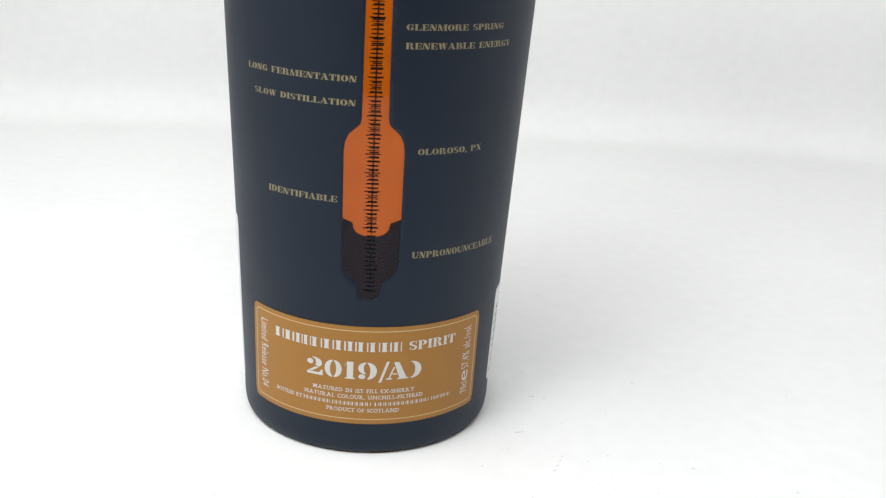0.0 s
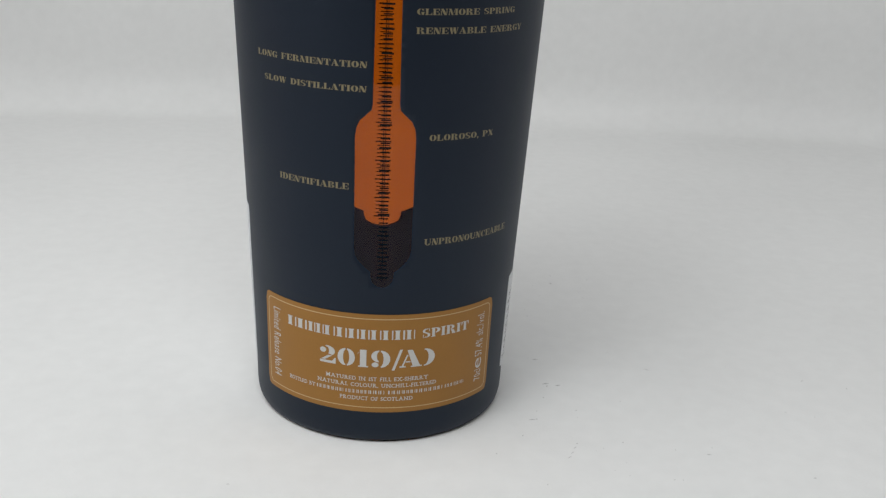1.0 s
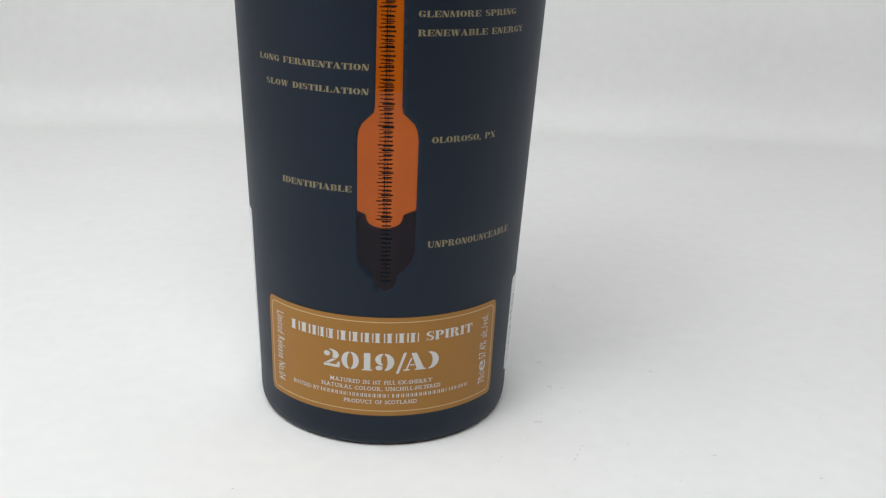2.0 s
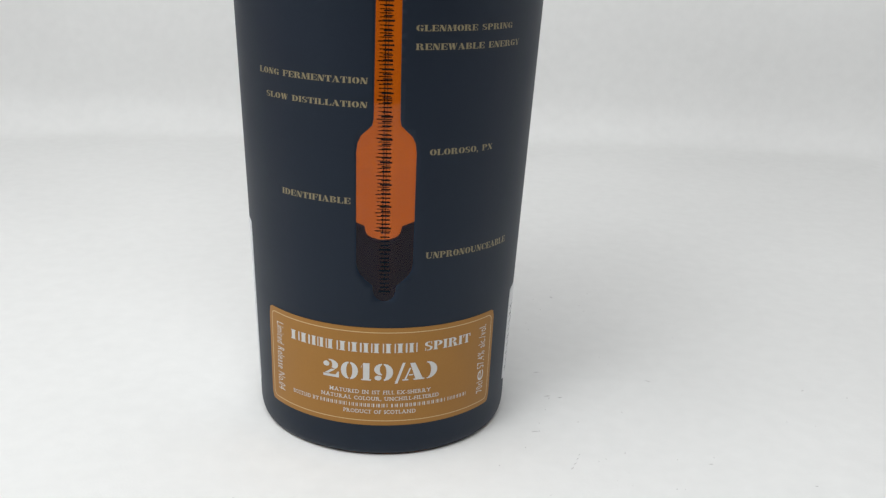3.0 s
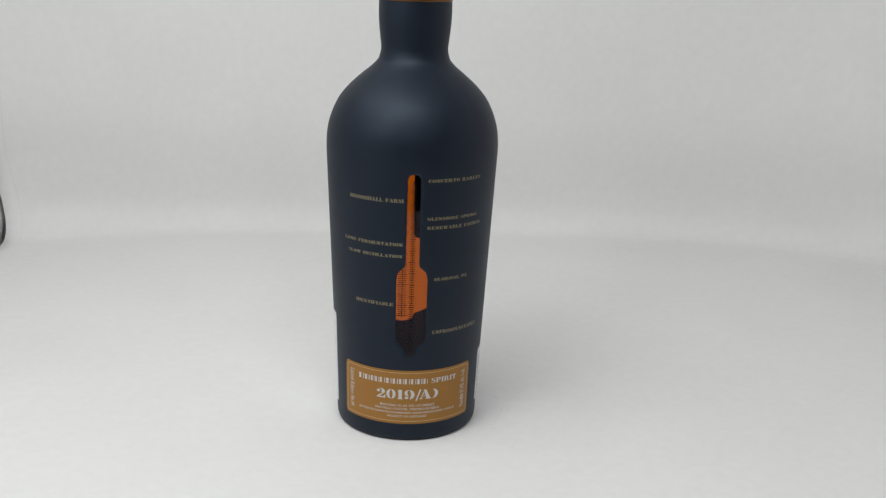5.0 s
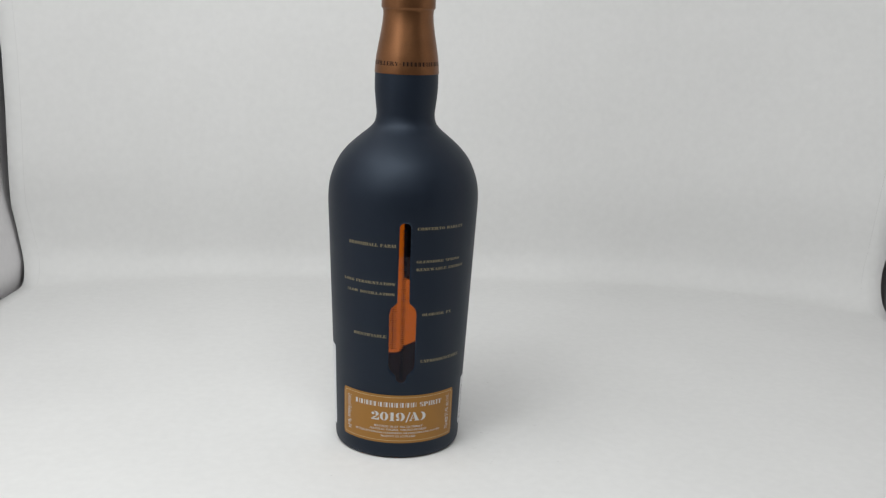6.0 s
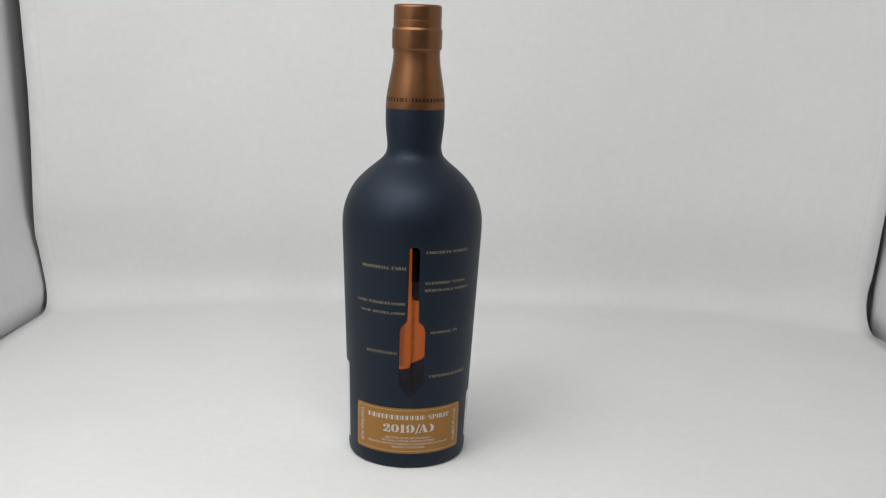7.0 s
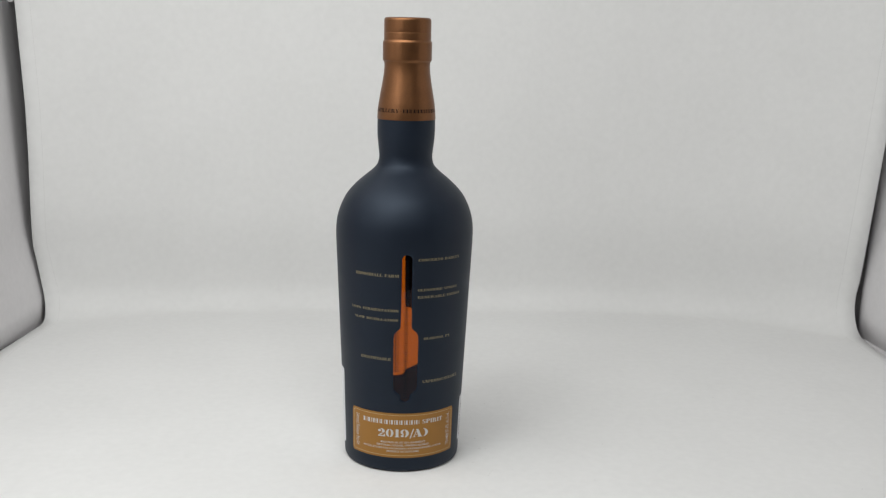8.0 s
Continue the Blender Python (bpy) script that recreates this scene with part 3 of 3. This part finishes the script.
bars(6, (18.8, 25.4, 16.5, 17.6), PALE, label, lift=ON, rnd=random.Random(7))
lettering("PRODUCT OF SCOTLAND", (-11.3, 9.1, 14.45, 15.65), PALE, label, lift=ON, bold=0.008, gap=0.06)
lettering("Limited Release No.04", (-34.5, -31.2, 15.2, 36.6), PALE, label, lift=ON, bold=0.0, feet=False, turn=-1)
for words, box in (("70cl", (29.4, 32.3, 15.3, 18.9)), ("e", (28.3, 32.3, 19.3, 22.6)), ("57.4% alc./vol.", (29.2, 32.3, 23.3, 37.0))):
    lettering(words, box, PALE, label, lift=ON, bold=0.0, feet=False, turn=1)

# graduation marks on the clear window, front and back


def graduation(back):
    verts, faces = [], []

    def bar(s0, s1, z0, z1):
        m = max(1, int((z1 - z0) / 3))
        for k in range(m):
            a, b = z0 + (z1 - z0) * k / m, z0 + (z1 - z0) * (k + 1) / m
            n = len(verts)
            verts.extend(wrap(s, z, -0.075, back) for s, z in ((s0, a), (s1, a), (s1, b), (s0, b)))
            faces.append((n, n + 1, n + 2, n + 3))

    mid = 0.22 if back else MID
    bar(mid - 0.075, mid + 0.075, 50.5, 140.4)
    for k in range(-4, 72):
        z = 134.5 - 1.186 * k
        if not 51 < z < 140.2:
            continue
        half, t = (1.5, 0.47) if k % 5 == 0 else (1.2, 0.36)
        if back:
            half, t = half * 0.88, t * 0.85
        for a, b in ((-half, -0.075), (0.075, half)):
            bar(mid + a, mid + b, z - t / 2, z + t / 2)
    return mesh_of("graduation_scale", verts, faces)


part("graduation_scale", graduation(False), BLACK, bottle, "black graduation scale printed on the clear window")
part("graduation_scale", graduation(True), BLACK, bottle, "black graduation scale printed on the clear window")

# white paper labels on the sides
for s0, s1, z0, z1 in ((-98.0, -50.6, 10.6, 62.0), (47.4, 92.0, 12.4, 43.0)):
    side = part("side_label", patch("side_label", s0, s1, z0, z1, 0.2, corner=1.2, thick=0.18), PAPER, bottle, "white paper label with small dark print")
    rnd = random.Random(int(z1))
    near, way = (s1 - 13.0, -1) if s0 < 0 else (s0 + 1.3, 1)
    for k in range(int((z1 - z0 - 5) / 2.6)):
        z = z0 + 2.6 + 2.6 * k
        a, b = near + way * rnd.random() * 1.5, near + way * (14 + 16 * rnd.random())
        bars(int(abs(b - a) / 1.3), (min(a, b), max(a, b), z, z + 1.1), BLACK, side, lift=0.23, rnd=rnd)

# ring of print low on the capsule
CZ, CR = [c[0] for c in CAPSULE[2:9]], [c[1] for c in CAPSULE[2:9]]


def on_capsule(s, z, lift=0.0):
    r = float(np.interp(z, CZ, CR)) + lift
    a = s / 18.0
    return (r * math.sin(a) * MM, -r * math.cos(a) * MM, z * MM)


for start in (-27.6, 28.9):
    lettering("DISTILLERY", (start, start + 22.0, 226.7, 228.9), BLACK, capsule, place=on_capsule, lift=0.04, stencil=True, gap=0.06)
    bars(1, (start + 22.7, start + 23.6, 227.5, 228.1), BLACK, capsule, place=on_capsule, lift=0.04)
    bars(12, (start + 24.6, start + 51.0, 226.7, 228.9), BLACK, capsule, place=on_capsule, lift=0.04, feet=True)

# ---------------------------------------------------------------- lint and hems on the cloth


def lint():
    rnd = random.Random(11)
    verts, faces = [], []
    # place, half length and half width in mm, turn in degrees
    spots = [(0.0676, 0.0886, 1.2, 0.14, -55), (0.0529, 0.0010, 1.5, 0.11, 8), (0.0567, -0.0001, 1.2, 0.08, 3), (0.0532, -0.0006, 0.5, 0.13, 70), (0.0519, 0.0186, 1.4, 0.06, 2),
             (0.0456, -0.0225, 1.5, 0.06, 4), (0.0470, -0.0222, 0.5, 0.09, -40), (0.0477, -0.0172, 0.5, 0.08, 80), (0.0534, -0.0436, 0.8, 0.13, 42), (0.0546, -0.0411, 0.8, 0.13, 35),
             (0.0558, -0.0383, 0.6, 0.13, 40), (0.0567, -0.0361, 0.4, 0.10, 15), (0.0703, -0.0351, 0.35, 0.17, 60), (0.0938, -0.0413, 0.9, 0.08, -10), (0.0416, -0.0320, 0.3, 0.12, 60),
             (0.0885, 0.0123, 1.6, 0.05, -35), (0.0599, -0.0164, 0.4, 0.11, 20), (0.0329, -0.0422, 0.3, 0.12, 0), (0.139, 0.006, 0.8, 0.07, 20), (0.120, -0.053, 0.6, 0.09, -20),
             (-0.039, -0.059, 0.5, 0.12, 15), (0.250, 0.099, 0.8, 0.16, 10), (0.286, -0.073, 0.8, 0.12, 30)]
    for _ in range(36):
        spots.append((0.045 + abs(rnd.gauss(0, 0.05)), rnd.uniform(-0.07, 0.10), rnd.uniform(0.15, 0.4), rnd.uniform(0.03, 0.07), rnd.uniform(0, 180)))
    for x, y, l, w, a in spots:
        l, w, a = 0.75 * l * MM, 0.9 * w * MM, radians(a)
        c, d = math.cos(a), math.sin(a)
        n = len(verts)
        for u, v, h in ((-l, -w, 0.0005), (l, -w, 0.0006), (l, w, 0.0006), (-l, w, 0.0005), (0, 0, 0.0007)):
            verts.append((x + u * c - v * d, y + u * d + v * c, h))
        faces += [(n, n + 1, n + 4), (n + 1, n + 2, n + 4), (n + 2, n + 3, n + 4), (n + 3, n, n + 4), (n + 3, n + 2, n + 1, n)]
    n = len(verts)
    verts += [(-0.3335, 0.3765, 0.1735), (-0.3325, 0.3765, 0.1735), (-0.3325, 0.3765, 0.1745), (-0.3335, 0.3765, 0.1745), (-0.333, 0.3758, 0.174)]
    faces += [(n, n + 1, n + 4), (n + 1, n + 2, n + 4), (n + 2, n + 3, n + 4), (n + 3, n, n + 4), (n + 3, n + 2, n + 1, n)]
    ob = new("lint", mesh_of("lint", verts, faces))
    ob.data.materials.append(LINT)
    return tagged(ob, "grey lint specks lying on the white cloth", "lint", kind="stuff")


lint()

# ---------------------------------------------------------------- rest of the room
slab("room_wall_north", (-1.6, 0.95, -0.03), (1.8, 1.0, 1.7), WALL, "plain grey wall of the room", "wall")
slab("room_wall_south", (-1.6, -1.65, -0.03), (1.8, -1.6, 1.7), WALL, "plain grey wall of the room", "wall")
slab("room_wall_west", (-1.65, -1.6, -0.03), (-1.6, 0.95, 1.7), WALL, "plain grey wall of the room", "wall")
slab("room_wall_east", (1.8, -1.6, -0.03), (1.85, 0.95, 1.7), WALL, "plain grey wall of the room", "wall")
slab("room_ceiling", (-1.65, -1.65, 1.7), (1.85, 1.0, 1.75), WALL, "plain grey ceiling of the room", "ceiling")
slab("room_floor", (-1.65, -1.65, -0.08), (1.85, 1.0, -0.03), DARK, "plain dark surface under the tent", "floor")
